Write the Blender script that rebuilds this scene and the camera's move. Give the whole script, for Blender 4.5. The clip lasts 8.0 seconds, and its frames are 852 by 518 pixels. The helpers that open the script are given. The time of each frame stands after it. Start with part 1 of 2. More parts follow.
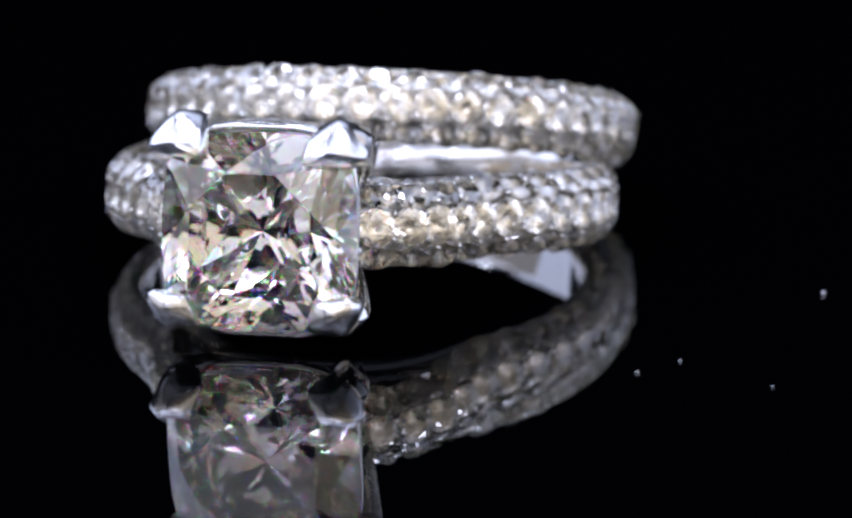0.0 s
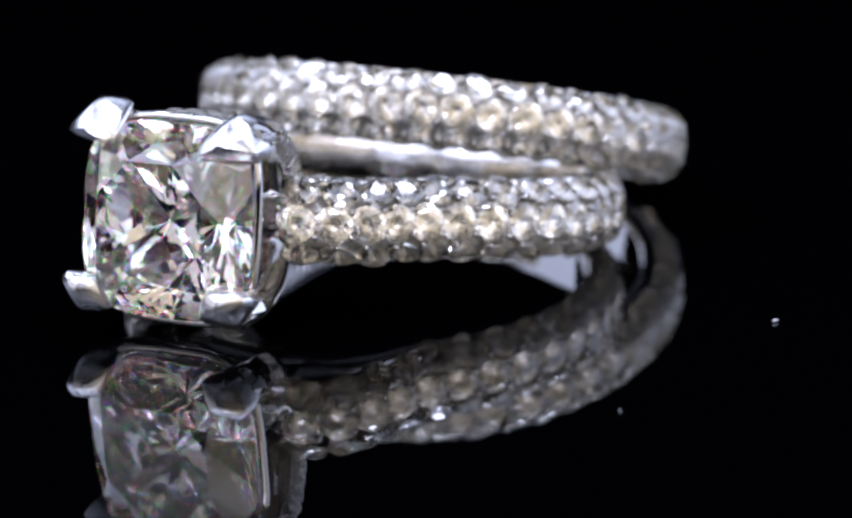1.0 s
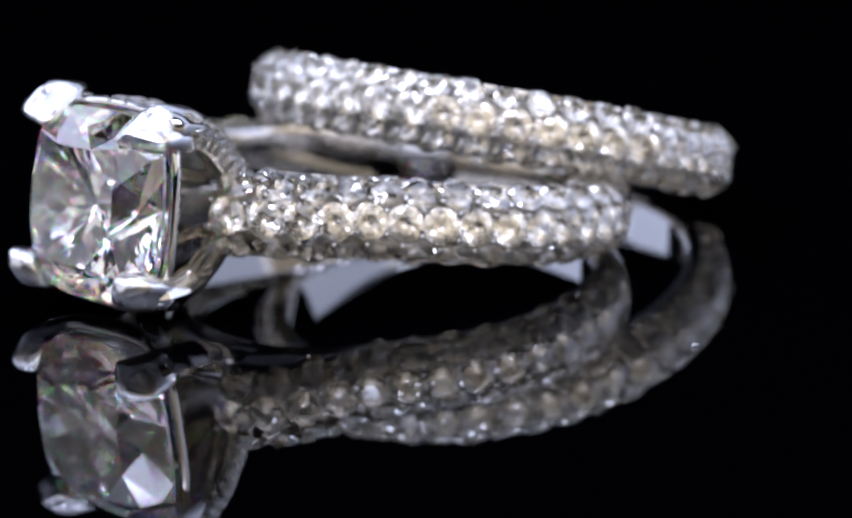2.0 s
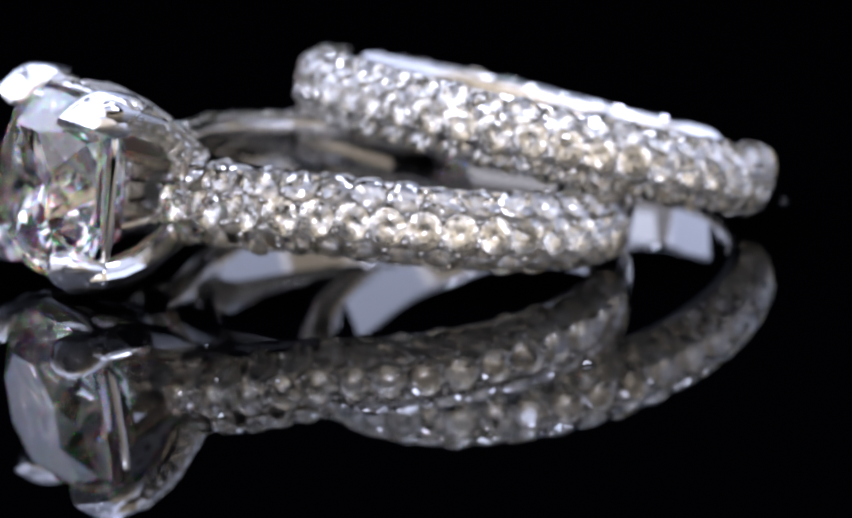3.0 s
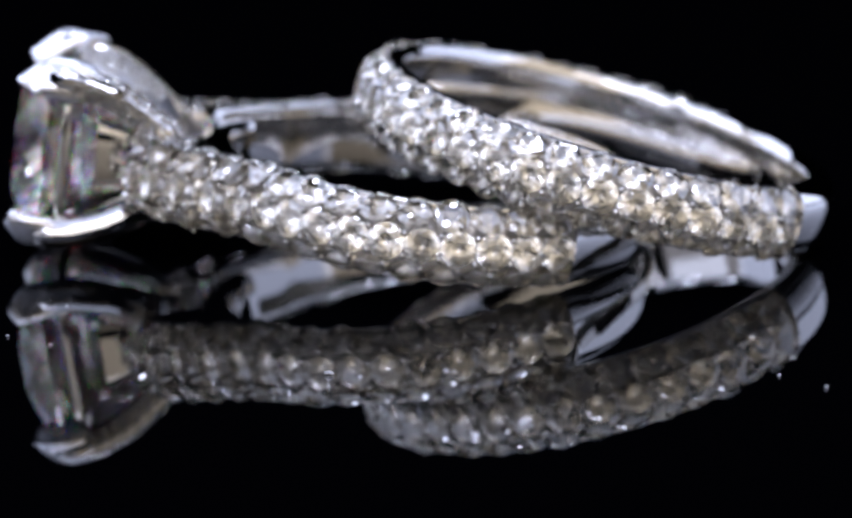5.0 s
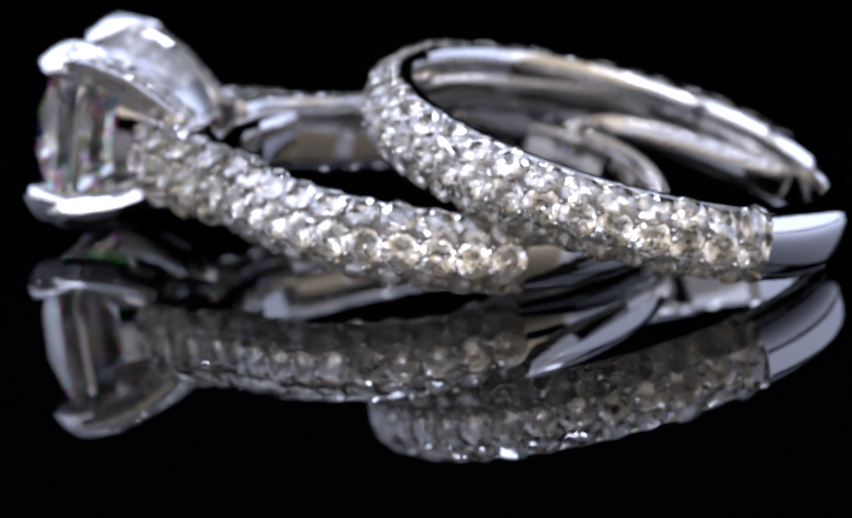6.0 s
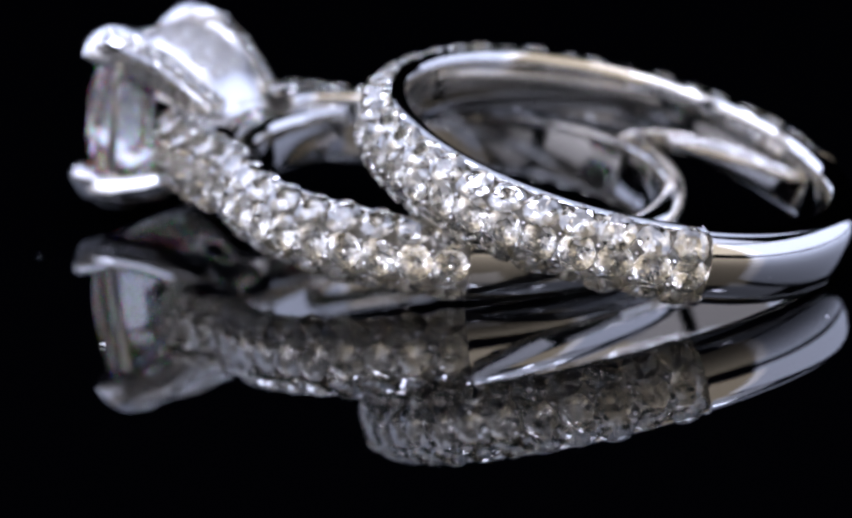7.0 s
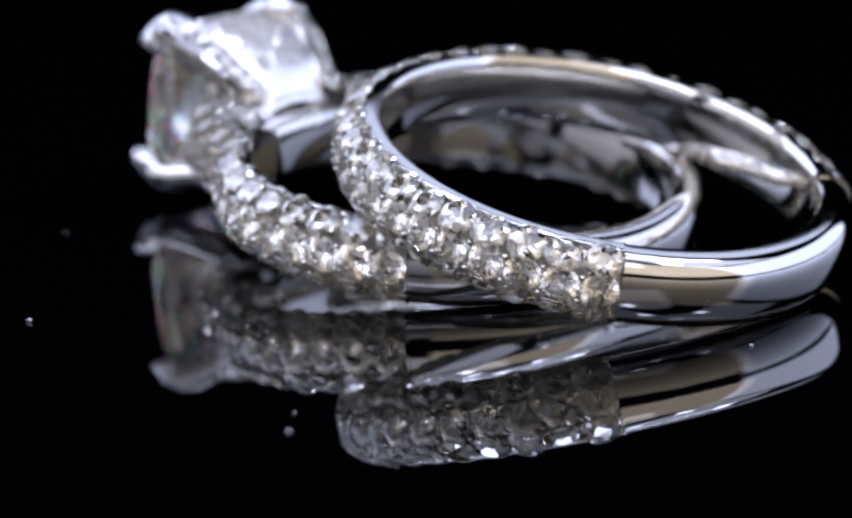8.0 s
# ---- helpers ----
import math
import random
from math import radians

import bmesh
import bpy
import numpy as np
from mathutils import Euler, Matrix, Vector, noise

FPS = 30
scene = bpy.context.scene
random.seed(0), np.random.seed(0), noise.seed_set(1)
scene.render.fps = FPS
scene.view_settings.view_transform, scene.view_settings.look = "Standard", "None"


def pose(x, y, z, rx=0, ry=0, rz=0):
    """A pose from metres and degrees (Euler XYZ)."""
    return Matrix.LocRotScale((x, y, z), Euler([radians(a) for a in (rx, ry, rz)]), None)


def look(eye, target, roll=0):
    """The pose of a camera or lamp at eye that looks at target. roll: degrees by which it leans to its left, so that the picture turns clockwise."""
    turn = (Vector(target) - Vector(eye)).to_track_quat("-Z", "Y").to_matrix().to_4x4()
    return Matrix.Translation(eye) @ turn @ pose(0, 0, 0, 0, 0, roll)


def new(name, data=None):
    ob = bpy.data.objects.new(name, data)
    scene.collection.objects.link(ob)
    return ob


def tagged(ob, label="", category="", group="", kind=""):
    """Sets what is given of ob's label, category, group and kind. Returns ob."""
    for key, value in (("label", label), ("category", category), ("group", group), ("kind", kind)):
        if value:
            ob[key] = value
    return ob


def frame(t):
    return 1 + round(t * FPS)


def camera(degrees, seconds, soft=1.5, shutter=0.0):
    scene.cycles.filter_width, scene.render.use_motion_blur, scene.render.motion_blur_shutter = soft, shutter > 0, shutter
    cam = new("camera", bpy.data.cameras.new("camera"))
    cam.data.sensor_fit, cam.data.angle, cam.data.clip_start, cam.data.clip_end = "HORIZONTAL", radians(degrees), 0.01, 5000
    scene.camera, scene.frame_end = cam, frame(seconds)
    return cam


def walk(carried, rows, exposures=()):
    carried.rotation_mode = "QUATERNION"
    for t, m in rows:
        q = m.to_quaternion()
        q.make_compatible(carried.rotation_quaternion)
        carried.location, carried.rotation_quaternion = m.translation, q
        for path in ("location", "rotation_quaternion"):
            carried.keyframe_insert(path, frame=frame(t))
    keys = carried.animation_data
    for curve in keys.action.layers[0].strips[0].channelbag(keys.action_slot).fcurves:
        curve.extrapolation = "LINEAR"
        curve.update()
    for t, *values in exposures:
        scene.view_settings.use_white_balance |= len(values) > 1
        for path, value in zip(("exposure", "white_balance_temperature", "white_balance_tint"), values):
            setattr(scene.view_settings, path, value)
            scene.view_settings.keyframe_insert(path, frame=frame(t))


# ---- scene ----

MM = 0.001

# ---- camera: a macro lens that stands still before a turntable ----
cam = camera(16.417, 8.0, soft=2.7)
cam.data.dof.use_dof = True
cam.data.dof.focus_distance = 0.1035
cam.data.dof.aperture_fstop = 60
EYE = Vector((0.0, -0.11287, 0.02854))
PITCH, YAW = 0.24908, 0.00532
AIM = EYE + 0.1 * Vector((math.sin(YAW) * math.cos(PITCH), math.cos(YAW) * math.cos(PITCH), -math.sin(PITCH)))
STAND = look(EYE, AIM, -0.467)
walk(cam, [(0.0, STAND), (8.0, STAND)], exposures=[(0.0, 0.07, 6110, 21), (8.0, 0.07, 6110, 21)])

# ---- light: a dark booth with soft boxes and small bright LEDs ----
world = bpy.data.worlds.new("booth_world")
scene.world = world
world.use_nodes = True
world.node_tree.nodes["Background"].inputs["Color"].default_value = (0.02, 0.022, 0.03, 1)
world.node_tree.nodes["Background"].inputs["Strength"].default_value = 0.05


def panel_lamp(name, eye, target, sx, sy, radiance, color):
    """A rectangular soft box or LED at eye, facing target, with the given radiance."""
    lamp = bpy.data.lights.new(name, "AREA")
    lamp.shape, lamp.size, lamp.size_y = "RECTANGLE", sx, sy
    lamp.energy, lamp.color = radiance * math.pi * sx * sy, color
    ob = new(name, lamp)
    ob.matrix_world = look(eye, target)
    return ob


COOL, WHITE, WARM, CREAM = (0.67, 0.77, 1.0), (0.71, 0.80, 1.0), (1.0, 0.91, 0.72), (0.92, 0.94, 1.0)
C0 = (0, 0, 0.004)
scene.cycles.max_bounces, scene.cycles.glossy_bounces, scene.cycles.transmission_bounces = 24, 16, 24
panel_lamp("top_softbox", (0.05, -0.04, 0.38), C0, 0.34, 0.24, 1.3, COOL)
panel_lamp("side_softbox_east", (0.34, 0.10, 0.13), (0, 0.10, 0.10), 0.50, 0.24, 1.8, COOL)
panel_lamp("side_softbox_west", (-0.34, -0.08, 0.17), (0, -0.08, 0.12), 0.42, 0.32, 0.85, CREAM)
panel_lamp("front_softbox", (0.13, -0.46, 0.25), (0.13, 0, 0.25), 0.36, 0.40, 0.90, WARM)
panel_lamp("front_softbox_west", (-0.21, -0.45, 0.17), (-0.15, 0, 0.17), 0.32, 0.14, 0.95, CREAM)
panel_lamp("front_softbox_east", (0.36, -0.27, 0.23), (0, 0, 0.21), 0.32, 0.38, 0.90, WARM)
panel_lamp("front_softbox_high", (-0.02, -0.36, 0.34), C0, 0.56, 0.22, 1.35, CREAM)
panel_lamp("rear_led_bar", (0.03, 0.13, 0.31), C0, 0.32, 0.016, 13.0, WHITE)
panel_lamp("front_led_bar", (-0.06, -0.24, 0.20), C0, 0.22, 0.014, 13.0, WHITE)
panel_lamp("west_led_board", (-0.20, -0.06, 0.24), C0, 0.22, 0.18, 2.6, WHITE)
panel_lamp("east_led_board", (0.20, -0.02, 0.27), C0, 0.20, 0.16, 1.3, WHITE)
for k in range(14):
    spin = 2 * math.pi * (k + 0.3) / 14
    far, high = (0.23, 0.30) if k % 2 else (0.13, 0.36)
    panel_lamp("led", (far * math.cos(spin), far * math.sin(spin) - 0.04, high), C0, 0.022, 0.022, 38.0, WHITE)
panel_lamp("rear_softbox_high", (0.03, 0.38, 0.36), C0, 0.50, 0.18, 1.1, COOL)
panel_lamp("rear_softbox_west", (-0.27, 0.22, 0.19), C0, 0.24, 0.24, 2.6, COOL)


# ---- materials ----
def material(name):
    m = bpy.data.materials.new(name)
    m.use_nodes = True
    nt = m.node_tree
    return m, nt, nt.nodes["Principled BSDF"]


def add_noise(nt, scale, detail=3.0):
    co = nt.nodes.new("ShaderNodeTexCoord")
    n = nt.nodes.new("ShaderNodeTexNoise")
    n.inputs["Scale"].default_value, n.inputs["Detail"].default_value = scale, detail
    nt.links.new(co.outputs["Object"], n.inputs["Vector"])
    return n


def ranged(nt, value, a, b):
    r = nt.nodes.new("ShaderNodeMapRange")
    r.inputs["To Min"].default_value, r.inputs["To Max"].default_value = a, b
    nt.links.new(value, r.inputs["Value"])
    return r.outputs["Result"]


def metal_material(name, color, r0, r1, bump=0.05):
    m, nt, b = material(name)
    b.inputs["Base Color"].default_value = (*color, 1)
    b.inputs["Metallic"].default_value = 1.0
    nt.links.new(ranged(nt, add_noise(nt, 900).outputs["Fac"], r0, r1), b.inputs["Roughness"])
    fine = add_noise(nt, 4200, 2)
    bm_ = nt.nodes.new("ShaderNodeBump")
    bm_.inputs["Strength"].default_value, bm_.inputs["Distance"].default_value = bump, 0.00002
    nt.links.new(fine.outputs["Fac"], bm_.inputs["Height"])
    nt.links.new(bm_.outputs["Normal"], b.inputs["Normal"])
    return m


def diamond_material(name, iors, tint, rough=0.0, fire=1.0):
    """Clear stone; three refractions, red, green and blue, give it its fire."""
    m, nt, b = material(name)
    out = nt.nodes["Material Output"]
    nt.nodes.remove(b)
    total = None
    for k, ior in enumerate(iors):
        gl = nt.nodes.new("ShaderNodeBsdfGlass")
        col = [0.0, 0.0, 0.0]
        if len(iors) == 3:
            col[k] = tint[k]
        else:
            col = list(tint)
        gl.inputs["Color"].default_value = (*col, 1)
        gl.inputs["IOR"].default_value, gl.inputs["Roughness"].default_value = ior, rough
        if total is None:
            total = gl.outputs[0]
        else:
            ad = nt.nodes.new("ShaderNodeAddShader")
            nt.links.new(total, ad.inputs[0])
            nt.links.new(gl.outputs[0], ad.inputs[1])
            total = ad.outputs[0]
    if fire < 1.0:
        clear = nt.nodes.new("ShaderNodeBsdfGlass")
        clear.inputs["Color"].default_value = (*tint, 1)
        clear.inputs["IOR"].default_value, clear.inputs["Roughness"].default_value = iors[1], rough
        both = nt.nodes.new("ShaderNodeMixShader")
        both.inputs[0].default_value = fire
        nt.links.new(clear.outputs[0], both.inputs[1])
        nt.links.new(total, both.inputs[2])
        total = both.outputs[0]
    nt.links.new(total, out.inputs["Surface"])
    return m


CLAW = metal_material("claw_gold", (0.82, 0.81, 0.79), 0.20, 0.28, 0.02)
FROSTED = metal_material("brushed_gold", (0.84, 0.83, 0.81), 0.24, 0.36, 0.05)
GOLD = metal_material("white_gold", (0.72, 0.70, 0.66), 0.03, 0.06, 0.02)
BED = metal_material("pave_bed_gold", (0.74, 0.73, 0.71), 0.20, 0.34, 0.10)
STONE = diamond_material("diamond", (2.395, 2.42, 2.45), (0.99, 0.985, 0.965), rough=0.0, fire=0.1)
PAVE = diamond_material("pave_diamond", (2.42,), (0.99, 0.982, 0.955), rough=0.012)

ACRYLIC, nt_, b_ = material("black_acrylic")
b_.inputs["Base Color"].default_value = (0.0004, 0.0004, 0.0006, 1)
b_.inputs["IOR"].default_value = 1.52
nt_.links.new(ranged(nt_, add_noise(nt_, 60).outputs["Fac"], 0.002, 0.008), b_.inputs["Roughness"])
CLOTH, nt_, b_ = material("black_velvet")
b_.inputs["Roughness"].default_value = 1.0
b_.inputs["Specular IOR Level"].default_value = 0.0
mx_ = nt_.nodes.new("ShaderNodeMixRGB")
mx_.inputs[1].default_value, mx_.inputs[2].default_value = (0.0002, 0.0002, 0.0003, 1), (0.0005, 0.0005, 0.0008, 1)
nt_.links.new(add_noise(nt_, 400).outputs["Fac"], mx_.inputs[0])
nt_.links.new(mx_.outputs[0], b_.inputs["Base Color"])
LINT, nt_, b_ = material("lint")
b_.inputs["Base Color"].default_value = (0.75, 0.77, 0.8, 1)
b_.inputs["Roughness"].default_value = 0.5


# ---- mesh helpers ----
def finish(name, bm, mat, smooth=False):
    bmesh.ops.recalc_face_normals(bm, faces=bm.faces)
    me = bpy.data.meshes.new(name)
    bm.to_mesh(me)
    bm.free()
    me.materials.append(mat)
    if smooth:
        me.polygons.foreach_set("use_smooth", [True] * len(me.polygons))
        me.set_sharp_from_angle(angle=radians(38))
    return me


def part(name, bm, mat, parent, label="", smooth=False):
    ob = new(name, finish(name, bm, mat, smooth))
    ob.parent = parent
    if label:
        tagged(ob, label)
    return ob


def shared(name, me, parent, m):
    ob = new(name, me)
    ob.parent = parent
    ob.matrix_basis = m
    return ob


def hull(points, bm=None):
    bm = bm or bmesh.new()
    vs = [bm.verts.new(p) for p in points]
    got = bmesh.ops.convex_hull(bm, input=vs, use_existing_faces=False)
    inner = [v for v in got["geom_interior"] if isinstance(v, bmesh.types.BMVert)]
    if inner:
        bmesh.ops.delete(bm, geom=inner, context="VERTS")
    return bm


def rounded(bm, rounds):
    """Cuts a hull finer and eases its edges."""
    for _ in range(2):
        bmesh.ops.triangulate(bm, faces=bm.faces[:])
        bmesh.ops.subdivide_edges(bm, edges=bm.edges[:], cuts=1, use_grid_fill=True)
    bmesh.ops.triangulate(bm, faces=bm.faces[:])
    for _ in range(rounds):
        bmesh.ops.smooth_vert(bm, verts=bm.verts[:], factor=0.5, use_axis_x=True, use_axis_y=True, use_axis_z=True)
    return bm


def sweep(section, a0, a1, n):
    """A closed section (list of (r, z), a function of the angle) swept round the ring's axis from a0 to a1 degrees."""
    bm = bmesh.new()
    rings = []
    for i in range(n + 1):
        a = radians(a0 + (a1 - a0) * i / n)
        rings.append([bm.verts.new((r * math.cos(a), r * math.sin(a), z)) for r, z in section(math.degrees(a))])
    k = len(rings[0])
    for p, q in zip(rings, rings[1:]):
        for j in range(k):
            bm.faces.new((p[j], p[(j + 1) % k], q[(j + 1) % k], q[j]))
    bm.faces.new(rings[0])
    bm.faces.new(rings[-1][::-1])
    return bm


def tube(points, radius, sides=10, closed=False):
    bm = bmesh.new()
    pts = [Vector(p) for p in points]
    rings = []
    for i, p in enumerate(pts):
        a = pts[(i - 1) % len(pts)] if closed or i else p
        b = pts[(i + 1) % len(pts)] if closed or i < len(pts) - 1 else p
        t = (b - a).normalized()
        side = t.cross(Vector((1, 0, 0)))
        if side.length < 0.05:
            side = t.cross(Vector((0, 0, 1)))
        side.normalize()
        up = side.cross(t)
        rr = radius(i / max(1, len(pts) - 1)) if callable(radius) else radius
        rings.append([bm.verts.new(p + rr * (math.cos(k * 2 * math.pi / sides) * side + math.sin(k * 2 * math.pi / sides) * up)) for k in range(sides)])
    pairs = list(zip(rings, rings[1:])) + ([(rings[-1], rings[0])] if closed else [])
    for p, q in pairs:
        for k in range(sides):
            bm.faces.new((p[k], p[(k + 1) % sides], q[(k + 1) % sides], q[k]))
    if not closed:
        bm.faces.new(rings[0])
        bm.faces.new(rings[-1][::-1])
    return bm


def along(points, face, f):
    """Place, tangent, face normal and side at the share f of a line of points."""
    k = min(len(points) - 2, int(f * (len(points) - 1)))
    g = f * (len(points) - 1) - k
    p = points[k].lerp(points[k + 1], g)
    ends = [(points[min(i + 1, len(points) - 1)] - points[max(i - 1, 0)]).normalized() for i in (k, k + 1)]
    t = ends[0].lerp(ends[1], g).normalized()
    n = (face - face.dot(t) * t).normalized()
    return p, t, n, t.cross(n)


def bar(points, face, half, thick, n=24):
    """A bar with a rounded square section along a line of points."""
    bm = bmesh.new()
    rings = []
    for i in range(n + 1):
        p, t, up, side = along(points, face, i / n)
        ease = 1.0 - 0.35 * max(0.0, abs(2 * i / n - 1) - 0.85) / 0.15
        rings.append([bm.verts.new(p + ease * (x * side + y * up)) for x, y in (cushion(k * math.pi / 8, half, thick) for k in range(16))])
    for p, q in zip(rings, rings[1:]):
        for k in range(16):
            bm.faces.new((p[k], p[(k + 1) % 16], q[(k + 1) % 16], q[k]))
    bm.faces.new(rings[0])
    bm.faces.new(rings[-1][::-1])
    return bm


# ---- stones ----
def round_stone(d):
    """A small round brilliant of diameter d, girdle in z = 0, table up."""
    r = d / 2
    rnd = random.Random(int(1000 * d))
    pts = []

    def ring(n, off, scale, z, jitter):
        for k in range(n):
            a = (k + off + rnd.uniform(-jitter, jitter)) * 2 * math.pi / n
            pts.append((scale * r * math.cos(a), scale * r * math.sin(a), z * r * rnd.uniform(1 - 0.1 * jitter, 1 + 0.1 * jitter)))
    ring(8, 0.0, 0.46, 0.25, 0.1)
    ring(8, 0.5, 0.68, 0.19, 0.1)
    ring(16, 0.0, 0.86, 0.10, 0.1)
    ring(16, 0.5, 1.0, 0.02, 0.0)
    ring(16, 0.5, 1.0, -0.02, 0.0)
    ring(16, 0.0, 0.80, -0.215, 0.12)
    ring(16, 0.5, 0.60, -0.405, 0.12)
    ring(12, 0.0, 0.42, -0.565, 0.15)
    ring(8, 0.5, 0.24, -0.705, 0.15)
    pts.append((0, 0, -0.87 * r))
    return hull(pts)


def cushion(a, e, b):
    """A point of the cushion outline with half widths e and b."""
    c, s = math.cos(a), math.sin(a)
    f = (abs(c) ** 3.8 + abs(s) ** 3.8) ** (-1 / 3.8)
    return e * c * f, b * s * f


def cushion_stone(e, b, crown, depth):
    """A cushion brilliant, girdle in z = 0, table up."""
    pts = []

    def ring(n, off, scale, z, wob=0.0):
        for k in range(n):
            x, y = cushion((k + off) * 2 * math.pi / n, e * scale, b * scale)
            pts.append((x, y, z + (wob if k % 2 else 0)))
    ring(8, 0.5, 0.62, crown)
    ring(8, 0.0, 0.82, crown * 0.60)
    ring(16, 0.5, 0.93, crown * 0.27)
    ring(32, 0.0, 1.0, 0.07)
    ring(32, 0.0, 1.0, -0.05)
    rnd = random.Random(11)
    for n, off, scale, z in ((32, 0.5, 0.88, 0.128), (16, 0.0, 0.74, 0.285), (16, 0.5, 0.60, 0.432), (16, 0.0, 0.46, 0.572), (16, 0.5, 0.32, 0.708), (8, 0.5, 0.17, 0.850)):
        for k in range(n):
            x, y = cushion((k + off + rnd.uniform(-0.10, 0.10)) * 2 * math.pi / n, e * scale, b * scale)
            pts.append((x, y, -depth * z * rnd.uniform(0.992, 1.012)))
    pts.append((0, 0, -depth))
    return hull(pts)


# ---- rings (local millimetres, axis along z, head or front along x) ----
INNER = 8.3
PAVE_D = 1.42
FULL = 0.80  # under one: squarer than an ellipse


def dome(R, hw, ax, az, n=15):
    """Outer half of a section: a half ellipse of semi-axes ax, az whose crest is at R."""
    out = []
    for k in range(n):
        p = math.pi * (0.5 - k / (n - 1))
        out.append((R - ax + ax * max(0.0, math.cos(p)) ** FULL, az * math.copysign(abs(math.sin(p)) ** FULL, p)))
    return out


def inside(inner, hw):
    """The gently bulging inner face of a ring, from its lower to its upper edge."""
    zm = hw - 0.25
    return [(inner + 0.22, -hw + 0.02)] + [(inner + 0.06 * f * f, f * zm) for f in (k / 5 - 1 for k in range(11))] + [(inner + 0.22, hw - 0.02)]


def plain_section(R, hw, inner=INNER):
    return inside(inner, hw) + dome(R, hw, min(0.95, R - inner - 0.38), hw)


def lining_section(R, hw, inner=INNER):
    lip = max(R - 0.95, inner + 0.46)
    return inside(inner, hw) + [
            (lip - 0.02, hw), (lip + 0.06, hw - 0.04), (lip + 0.08, hw - 0.12), (lip, hw - 0.20), (inner + 0.5, hw - 0.30), (inner + 0.5, -hw + 0.30),
            (lip, -hw + 0.20), (lip + 0.08, -hw + 0.12), (lip + 0.06, -hw + 0.04), (lip - 0.02, -hw)]


def bed_section(R, hw, inner=INNER):
    return [(inner + 0.46, -hw + 0.24), (inner + 0.46, hw - 0.24)] + dome(R - 0.86, hw, max(0.1, R - 0.86 - inner - 0.5), hw - 0.26, 11)


def on_ring(a, R, hw, phi, sink=0.0):
    """Pose of a stone on the domed section: angle a round the ring, phi round the section."""
    ax = 1.26
    c, s = max(1e-6, math.cos(phi)), abs(math.sin(phi))
    side = math.copysign(1.0, phi)
    r, z = R - ax + ax * c ** FULL, side * hw * s ** FULL
    nr, nz = c ** (2 - FULL) / ax, side * s ** (2 - FULL) / hw
    ln = math.hypot(nr, nz)
    nr, nz = nr / ln, nz / ln
    r, z = r - sink * nr, z - sink * nz
    ca, sa = math.cos(a), math.sin(a)
    n = Vector((nr * ca, nr * sa, nz))
    t = Vector((-sa, ca, 0))
    b = n.cross(t)
    return Matrix.Translation((r * ca, r * sa, z)) @ Matrix((t, b, n)).transposed().to_4x4()


def mesh_of(name, bm, mat, smooth=False):
    return finish(name, bm, mat, smooth)


SMALL = mesh_of("pave_diamond", round_stone(PAVE_D), PAVE)
bead_bm = bmesh.new()
bmesh.ops.create_icosphere(bead_bm, subdivisions=2, radius=0.115, matrix=Matrix.Translation((0, 0, 0.0)))
bmesh.ops.create_cone(bead_bm, segments=8, radius1=0.10, radius2=0.14, depth=0.8, cap_ends=False, matrix=Matrix.Translation((0, 0, -0.4)))
BEAD = mesh_of("bead", bead_bm, GOLD, True)
TINY = mesh_of("arm_diamond", round_stone(0.78), PAVE)


def set_pave(ring, radius, hw, a0, a1, lean=48):
    """Three staggered rows of small stones with beads between, from a0 to a1 degrees, evenly spaced along the crest."""
    rnd = random.Random(7)
    steps = 240
    angles = [a0 + (a1 - a0) * k / steps for k in range(steps + 1)]
    length = [0.0]
    for p, q in zip(angles, angles[1:]):
        r0, r1 = radius(p), radius(q)
        length.append(length[-1] + math.hypot(r1 - r0, 0.5 * (r0 + r1) * radians(abs(q - p))))
    n = int(round(length[-1] / 1.42))

    def angle(f):
        return radians(float(np.interp(f / n * length[-1], length, angles)))

    for row, phi in ((-1, -radians(lean)), (0, 0.0), (1, radians(lean))):
        m = n if row == 0 else n - 1
        for k in range(m):
            a = angle(k + 0.5 if row == 0 else 0.55 + (n - 1.1) * k / (m - 1))
            tilt = pose(0, 0, 0, rnd.uniform(-9, 9), rnd.uniform(-9, 9), rnd.uniform(0, 360))
            shared("pave_diamond", SMALL, ring, on_ring(a, radius(math.degrees(a)), hw, phi, 0.15) @ tilt)
    for side in (-1, 1):
        for k in range(n):
            for f, phi in ((0.0, 14), (0.5, 32)):
                a = angle(k + f)
                shared("bead", BEAD, ring, on_ring(a, radius(math.degrees(a)), hw, side * radians(phi + rnd.uniform(-2, 2)), 0.05))
    for phi in (-radians(70), radians(70)):
        for k in range(n):
            a = angle(k + 0.5)
            shared("bead", BEAD, ring, on_ring(a, radius(math.degrees(a)), hw, phi, 0.14))


def ring_empty(name, centre, azimuth, tilt):
    """An empty whose local space is in millimetres: x along the uphill direction, z along the ring's axis."""
    ob = new(name)
    ob.empty_display_size = 1.0
    u = Vector((math.cos(azimuth) * math.cos(tilt), math.sin(azimuth) * math.cos(tilt), math.sin(tilt)))
    w = Vector((-math.sin(azimuth), math.cos(azimuth), 0))
    m = Matrix((u, w, u.cross(w))).transposed().to_4x4()
    ob.scale = (MM, MM, MM)
    return ob, Matrix.Translation(Vector(centre) * MM) @ m


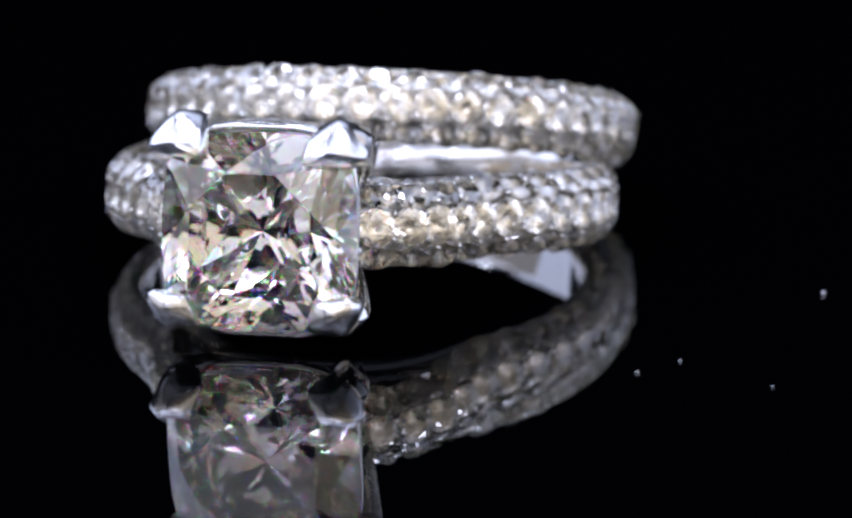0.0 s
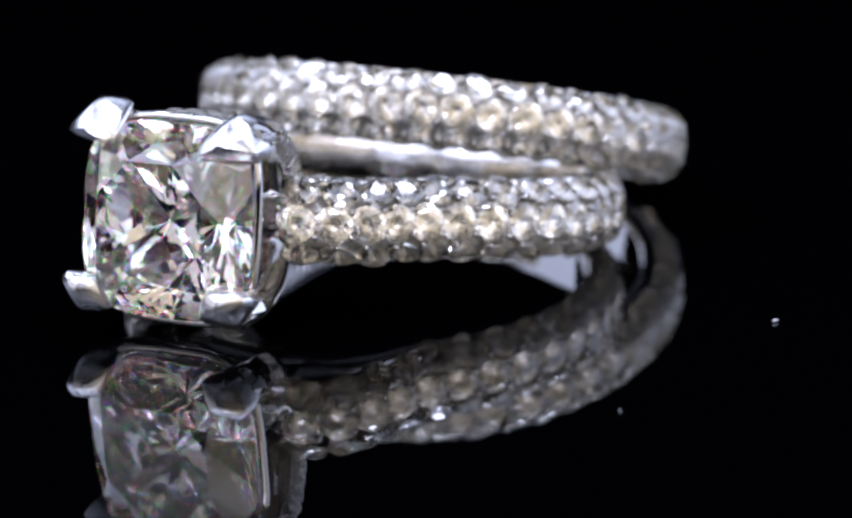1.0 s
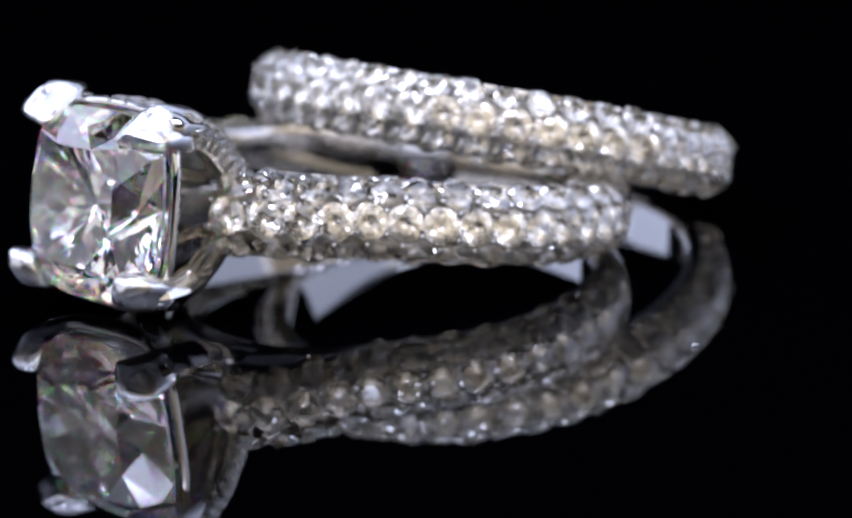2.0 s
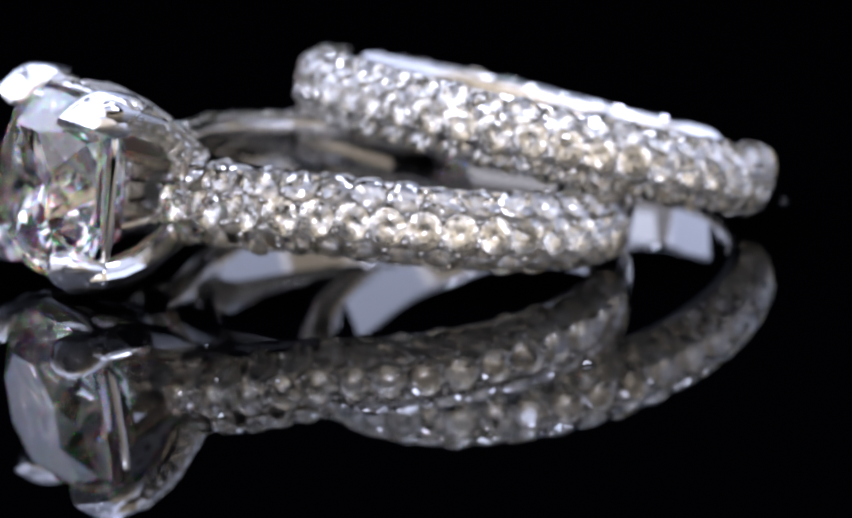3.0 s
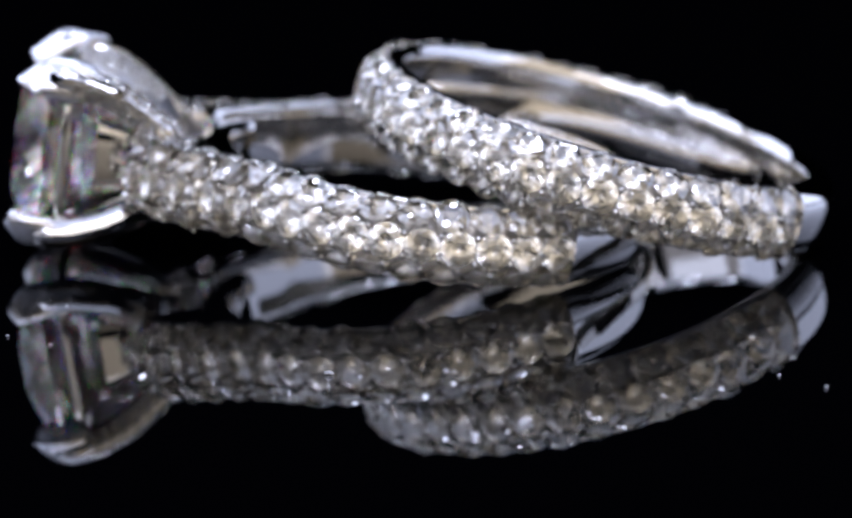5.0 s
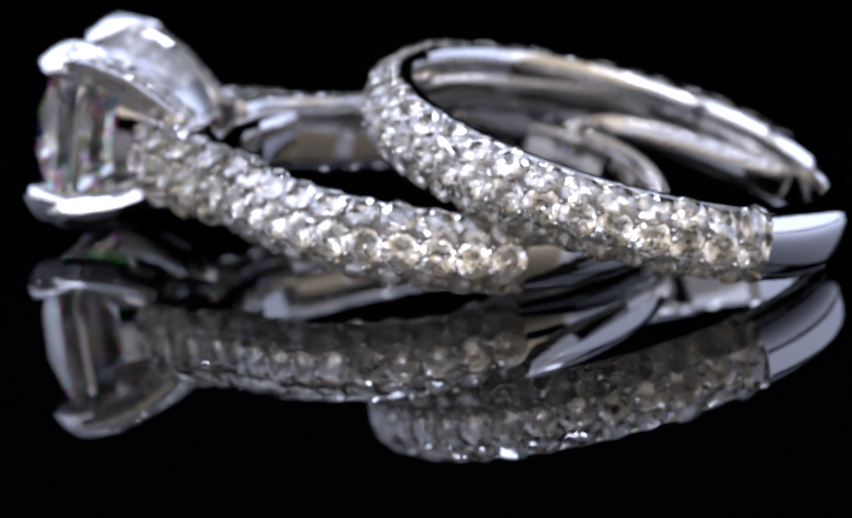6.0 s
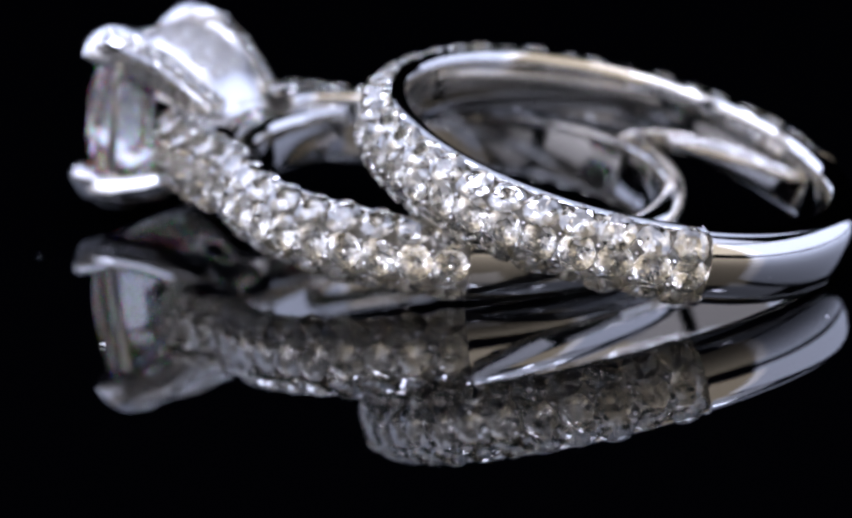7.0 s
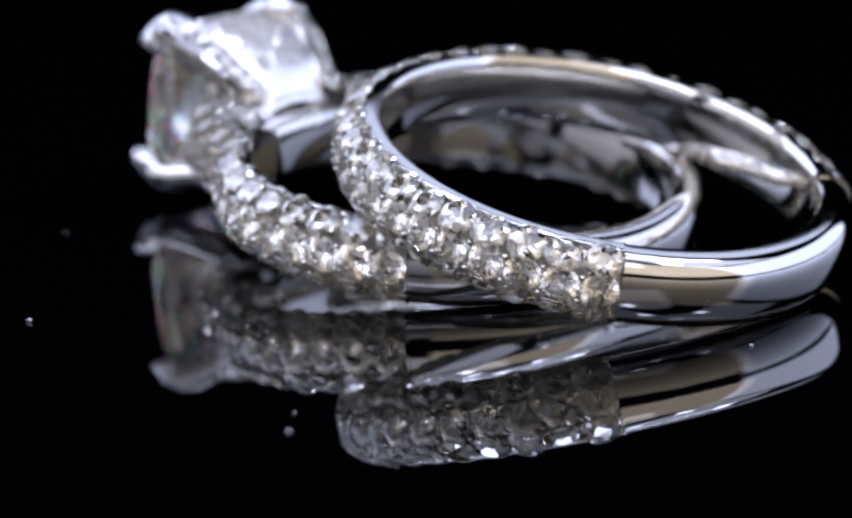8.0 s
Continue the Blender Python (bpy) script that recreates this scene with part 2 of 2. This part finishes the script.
def wedding_band():
    R, HW, END, START = 10.01, 1.41, 137.4, -129.0
    ring, base = ring_empty("wedding_band", (-0.704, 7.876, 3.80), 4.5053, 0.271)
    tagged(ring, "white gold wedding band of pave diamonds, leaning on the engagement ring", "ring")

    def radius(a):
        return R + oval(a)

    def inner(a):
        return INNER + oval(a)

    def oval(a):
        return -0.10 * math.cos(2 * radians(a))

    part("shank", sweep(lambda a: plain_section(radius(a) - 0.12, HW - 0.03, inner(a)), END, 360 + START, 96), GOLD, ring, "plain polished white gold shank", True)
    part("lining", sweep(lambda a: lining_section(radius(a), HW, inner(a)), START, END, 150), GOLD, ring, "polished white gold lining inside the band", True)
    bed = part("pave_bed", sweep(lambda a: bed_section(radius(a), HW, inner(a)), START, END, 150), BED, ring, "white gold bed under the stones", True)
    for end, s in ((START, -1), (END, 1)):
        part("end_collar", sweep(lambda a: plain_section(radius(a) + 0.02, HW + 0.02, inner(a) - 0.005), end - s * 0.25, end + s * 0.25, 2), GOLD, ring, "thin polished collar where the stones end", True)
    set_pave(bed, radius, HW, START + 0.2, END - 0.2)
    return ring, base


def engagement_ring():
    R0, HW, END, TOP = 9.70, 1.49, 122.5, 13.5
    ring, base = ring_empty("engagement_ring", (-1.901, 1.245, 2.246), -1.791, 0.1287)
    tagged(ring, "white gold engagement ring with a cushion cut diamond and pave shoulders", "ring")

    def rise(a):
        s = min(1.0, max(0.0, (46 - abs(a)) / 32))
        return s * s * (3 - 2 * s)

    def radius(a):
        return R0 + oval(a) + 3.2 * rise(a)

    def inner(a):
        return INNER + oval(a) + 1.2 * rise(a)

    def oval(a):
        return -0.41 * math.cos(2 * radians(a))

    def shank_width(a):
        s = min(1.0, (180 - END - abs(a - 180)) / (180 - END))
        return HW - 0.03 - 0.34 * s * s * (3 - 2 * s)

    part("shank", sweep(lambda a: plain_section(radius(a) - 0.14, shank_width(a), inner(a)), END, 360 - END, 96), GOLD, ring, "plain polished white gold shank", True)
    part("bridge", sweep(lambda a: plain_section(R0 - 0.1, HW - 0.35, INNER - 0.39), -TOP - 12, TOP + 12, 30), GOLD, ring, "polished white gold bridge under the head", True)
    for s in (-1, 1):
        part("shoulder_lining", sweep(lambda a: lining_section(radius(a), HW, inner(a)), s * TOP, s * END, 76), GOLD, ring, "polished white gold lining inside the shoulder", True)
        bed = part("shoulder_bed", sweep(lambda a: bed_section(radius(a), HW, inner(a)), s * TOP, s * END, 76), BED, ring, "white gold bed under the stones", True)
        part("end_collar", sweep(lambda a: plain_section(radius(a) + 0.02, HW + 0.02, inner(a) - 0.005), s * (END - 0.25), s * (END + 0.25), 2), GOLD, ring, "thin polished collar where the stones end", True)
        set_pave(bed, radius, HW, s * (TOP - 1.0), s * (END - 0.2), 55)
        # small stones on the upper flank, where the shoulder widens towards the head
        for k in range(7):
            a = 17 + 4.6 * k
            low, lip = inner(a) + 0.75, radius(a) - 0.95
            for j in range(max(1, int((lip - low) / 0.72) + 1)):
                r = lip - 0.74 * j
                c, d = math.cos(radians(s * (a + 1.6 * (j % 2)))), math.sin(radians(s * (a + 1.6 * (j % 2))))
                shared("flank_diamond", TINY, bed, Matrix.Translation((r * c, r * d, HW + 0.0)) @ Matrix.Rotation(0.9 * k + j, 4, "Z"))
    def arch(f):
        """Crest of the plate between the upper arms: x, height and half width, from the claws down to the ring."""
        x = 14.5 - 4.5 * f
        z = float(np.interp(x, (10.0, 10.4, 11.0, 11.8, 12.9, 13.6, 14.9), (1.35, 2.0, 2.65, 3.20, 3.68, 3.76, 3.68)))
        return x, z, 2.5 - 0.9 * f

    # head
    CY, CZ, GX = -0.08, 0.05, 15.1
    E, B = 3.50, 3.48
    stone = part("cushion_diamond", cushion_stone(E, B, 1.3, 3.0), STONE, ring, "large clear cushion cut diamond")
    stone.matrix_basis = Matrix.Translation((GX, CY, CZ)) @ Matrix(((0, 0, 1), (1, 0, 0), (0, 1, 0))).to_4x4()
    for sy in (-1, 1):
        for sz in (-1, 1):
            def q(x, y, z):
                return (x + 1.35, CY + sy * (y + (0.25 if sy < 0 else 0.15)), CZ + (z + (0.42 if sy > 0 else 0.58) if sz > 0 else -z))
            if sz > 0:
                claw = hull([q(12.4, 3.30, 2.7), q(12.4, 2.5, 3.35), q(12.4, 3.1, 3.2), q(13.0, 3.40, 3.00), q(13.0, 2.0, 3.40), q(13.0, 3.5, 2.0), q(13.0, 2.7, 3.40), q(14.3, 3.68, 2.40), q(14.2, 1.75, 2.80), q(14.1, 2.70, 3.52),
                             q(15.05, 2.60, 2.60), q(14.75, 1.60, 2.10)])
            else:
                claw = hull([q(12.4, 3.30, 2.7), q(12.4, 2.5, 3.35), q(12.4, 3.1, 3.2), q(13.0, 3.25, 3.30), q(13.0, 2.0, 3.3), q(13.0, 3.3, 2.3), q(14.5, 3.70, 2.35), q(14.5, 1.65, 3.32), q(14.4, 2.95, 3.50),
                             q(15.15, 2.75, 2.75), q(14.85, 2.1, 2.10), q(14.7, 3.25, 2.05)])
            line = ([(15.2, 3.30, 3.25), (13.9, 3.10, 3.10), (12.7, 2.80, 2.75), (11.5, 2.35, 1.95), (10.3, 1.85, 1.10)] if sz > 0 else
                    [(15.2, 3.20, 2.95), (13.9, 3.00, 2.80), (12.7, 2.65, 2.45), (11.5, 2.15, 1.85), (10.4, 1.65, 1.15)])
            line = [Vector((x, CY + sy * y, CZ + sz * z)) for x, y, z in line]
            face = Vector((0, 0.35 * sy, sz)) if sz > 0 else Vector((0, sy, sz))
            arm = part("prong_arm", bar(line, face, 0.66, 0.55), GOLD, ring, "tapered white gold prong arm set with small diamonds" if sz > 0 else "tapered polished white gold prong arm", True)
            centre = Vector(q(14.1, 2.7, 2.9))
            for v in claw.verts:
                v.co = centre + (1.24 if sz > 0 else 1.08) * (v.co - centre)
            rounded(claw, 2)
            part("claw", claw, CLAW, arm, "polished pointed white gold claw", True)
            # small stones on the upper and outer faces of the arm
            for k in range(8 if sz > 0 else 0):
                f = 0.24 + 0.72 * k / 7
                p, t, n, b = along(line, face, f)
                for way, reach in ((n, 0.60), (b if b.y * sy > 0 else -b, 0.70)):
                    turn = Matrix((t, way.cross(t), way)).transposed().to_4x4()
                    shared("arm_diamond", TINY, arm, Matrix.Translation(p + reach * way) @ turn)
    # arched plate between the upper arms: small stones near the claws, polished below
    plate = bmesh.new()
    layers = []
    for depth in (0.0, -0.22):
        rows = []
        for i in range(17):
            f = i / 16
            x, z, half = arch(f)
            rows.append([plate.verts.new((x + 0.6 * depth * f, CY + half * u, CZ + z + depth - 0.34 * u * u)) for u in (k / 6 - 1 for k in range(13))])
        layers.append(rows)
    for rows in layers:
        for i in range(16):
            for k in range(12):
                plate.faces.new((rows[i][k], rows[i][k + 1], rows[i + 1][k + 1], rows[i + 1][k]))
    rims = [r[0] + [w[-1] for w in r[1:]] + r[-1][-2::-1] + [w[0] for w in r[-2:0:-1]] for r in layers]
    for k in range(len(rims[0])):
        m = (k + 1) % len(rims[0])
        plate.faces.new((rims[0][k], rims[0][m], rims[1][m], rims[1][k]))
    saddle = part("gallery_arch", plate, FROSTED, ring, "arched white gold plate with small stones between the upper claws", True)
    for i in range(6):
        f = 0.08 + 0.135 * i
        x, z, half = arch(f)
        xa, za, _ = arch(f + 0.02)
        for k in range(4 - i % 2):
            u = (k - (3 - i % 2) / 2) * 0.86 / half
            n = Vector((za - z, 0.68 * u / half * abs(xa - x), x - xa)).normalized()
            n = n if n.z > 0 else -n
            t = Vector((0, 1, 0))
            t = (t - t.dot(n) * n).normalized()
            turn = Matrix((t, n.cross(t), n)).transposed().to_4x4()
            shared("arch_diamond", TINY, saddle, Matrix.Translation(Vector((x, CY + half * u, CZ + z - 0.34 * u * u)) + 0.03 * n) @ turn)
    cup = bmesh.new()
    loops = []
    for x, hy, hz in ((13.2, 2.05, 2.15), (13.2, 1.85, 1.95), (10.0, 1.25, 1.15), (10.0, 1.50, 1.40), (11.8, 1.75, 1.75)):
        loops.append([cup.verts.new((x, CY + p[0], CZ + p[1])) for p in (cushion(k * 2 * math.pi / 40, hy, hz) for k in range(40))])
    for p, r in zip(loops, loops[1:] + loops[:1]):
        for k in range(40):
            cup.faces.new((p[k], p[(k + 1) % 40], r[(k + 1) % 40], r[k]))
    part("basket", cup, GOLD, ring, "polished white gold basket behind the stone", True)
    rail = []
    for k in range(64):
        y, z = cushion(k * 2 * math.pi / 64, E - 0.30, B + 0.12)
        rail.append((14.35, CY + y, CZ + z))
    part("gallery_rail", tube(rail, 0.2, 10, True), GOLD, ring, "thin polished gallery rail under the stone", True)
    return ring, base


# ---- the booth ----
def slab(name, x0, y0, z0, x1, y1, z1, mat, label, category):
    bm = bmesh.new()
    bmesh.ops.create_cube(bm, size=1.0, matrix=Matrix.Translation(((x0 + x1) / 2, (y0 + y1) / 2, (z0 + z1) / 2)) @ Matrix.Diagonal((x1 - x0, y1 - y0, z1 - z0, 1)))
    ob = new(name, finish(name, bm, mat))
    return tagged(ob, label, category, kind="structure")


def booth():
    slab("floor", -0.62, -0.62, -0.06, 0.62, 0.62, -0.03, CLOTH, "black velvet covered table under the turntable", "table")
    slab("wall_north", -0.62, 0.60, -0.03, 0.62, 0.62, 0.60, CLOTH, "black velvet booth wall behind the rings", "wall")
    slab("wall_south", -0.62, -0.62, -0.03, 0.62, -0.60, 0.60, CLOTH, "black velvet booth wall", "wall")
    slab("wall_east", 0.60, -0.60, -0.03, 0.62, 0.60, 0.60, CLOTH, "black velvet booth wall", "wall")
    slab("wall_west", -0.62, -0.60, -0.03, -0.60, 0.60, 0.60, CLOTH, "black velvet booth wall", "wall")
    slab("ceiling", -0.62, -0.62, 0.60, 0.62, 0.62, 0.62, CLOTH, "black velvet booth top", "ceiling")


def turntable_plate():
    bm = bmesh.new()
    bmesh.ops.create_cone(bm, segments=128, radius1=0.16, radius2=0.16, depth=0.03, cap_ends=True, matrix=Matrix.Translation((0, 0, -0.01502)))
    rim = [e for e in bm.edges if abs(e.verts[0].co.z - e.verts[1].co.z) < 1e-6]
    bmesh.ops.bevel(bm, geom=rim, offset=0.001, segments=3, affect="EDGES", profile=0.5)
    plate = new("turntable_plate", finish("turntable_plate", bm, ACRYLIC))
    return tagged(plate, "glossy black acrylic turntable plate that mirrors the rings", "turntable")


def dust_speck(x, y, turn, size):
    """A curled flake of lint lying on the plate."""
    bm = tube([(size * (k / 4 - 0.5), 0.3 * size * math.sin(k * 0.9), size * 0.2 + 0.12 * size * math.sin(k * 0.8)) for k in range(5)], lambda f: size * 0.17 * (1.1 - abs(f - 0.5)), 6)
    ob = new("dust_speck", finish("dust_speck", bm, LINT, True))
    ob.scale = (MM, MM, MM)
    tagged(ob, "tiny white speck of lint on the black plate", "dust", "dust on the plate")
    return ob, Matrix.Translation((x * MM, y * MM, 0.0)) @ pose(0, 0, 0, 0, 0, turn)


booth()
PLATE = turntable_plate()
MOVING = [(PLATE, Matrix.Identity(4)), wedding_band(), engagement_ring()]
DUST = ((15.4, -6.6, 75, 0.26), (7.64, -16.67, 0, 0.14), (9.24, -15.34, 37, 0.14), (12.04, -18.48, 74, 0.11), (21.36, 9.09, 148, 0.18), (19.6, 8.05, 15, 0.12),
        (4.87, 17.3, 110, 0.14), (4.13, -14.1, 20, 0.09))
MOVING += [dust_speck(*d) for d in DUST]


def turned(t):
    """The turntable's angle at t seconds."""
    return Matrix.Rotation(-0.26795 * t + 0.00035 * t * (8.0 - t), 4, "Z")


def motions():
    for thing, base in MOVING:
        walk(thing, [(k * 0.25, turned(k * 0.25) @ base) for k in range(33)])


motions()
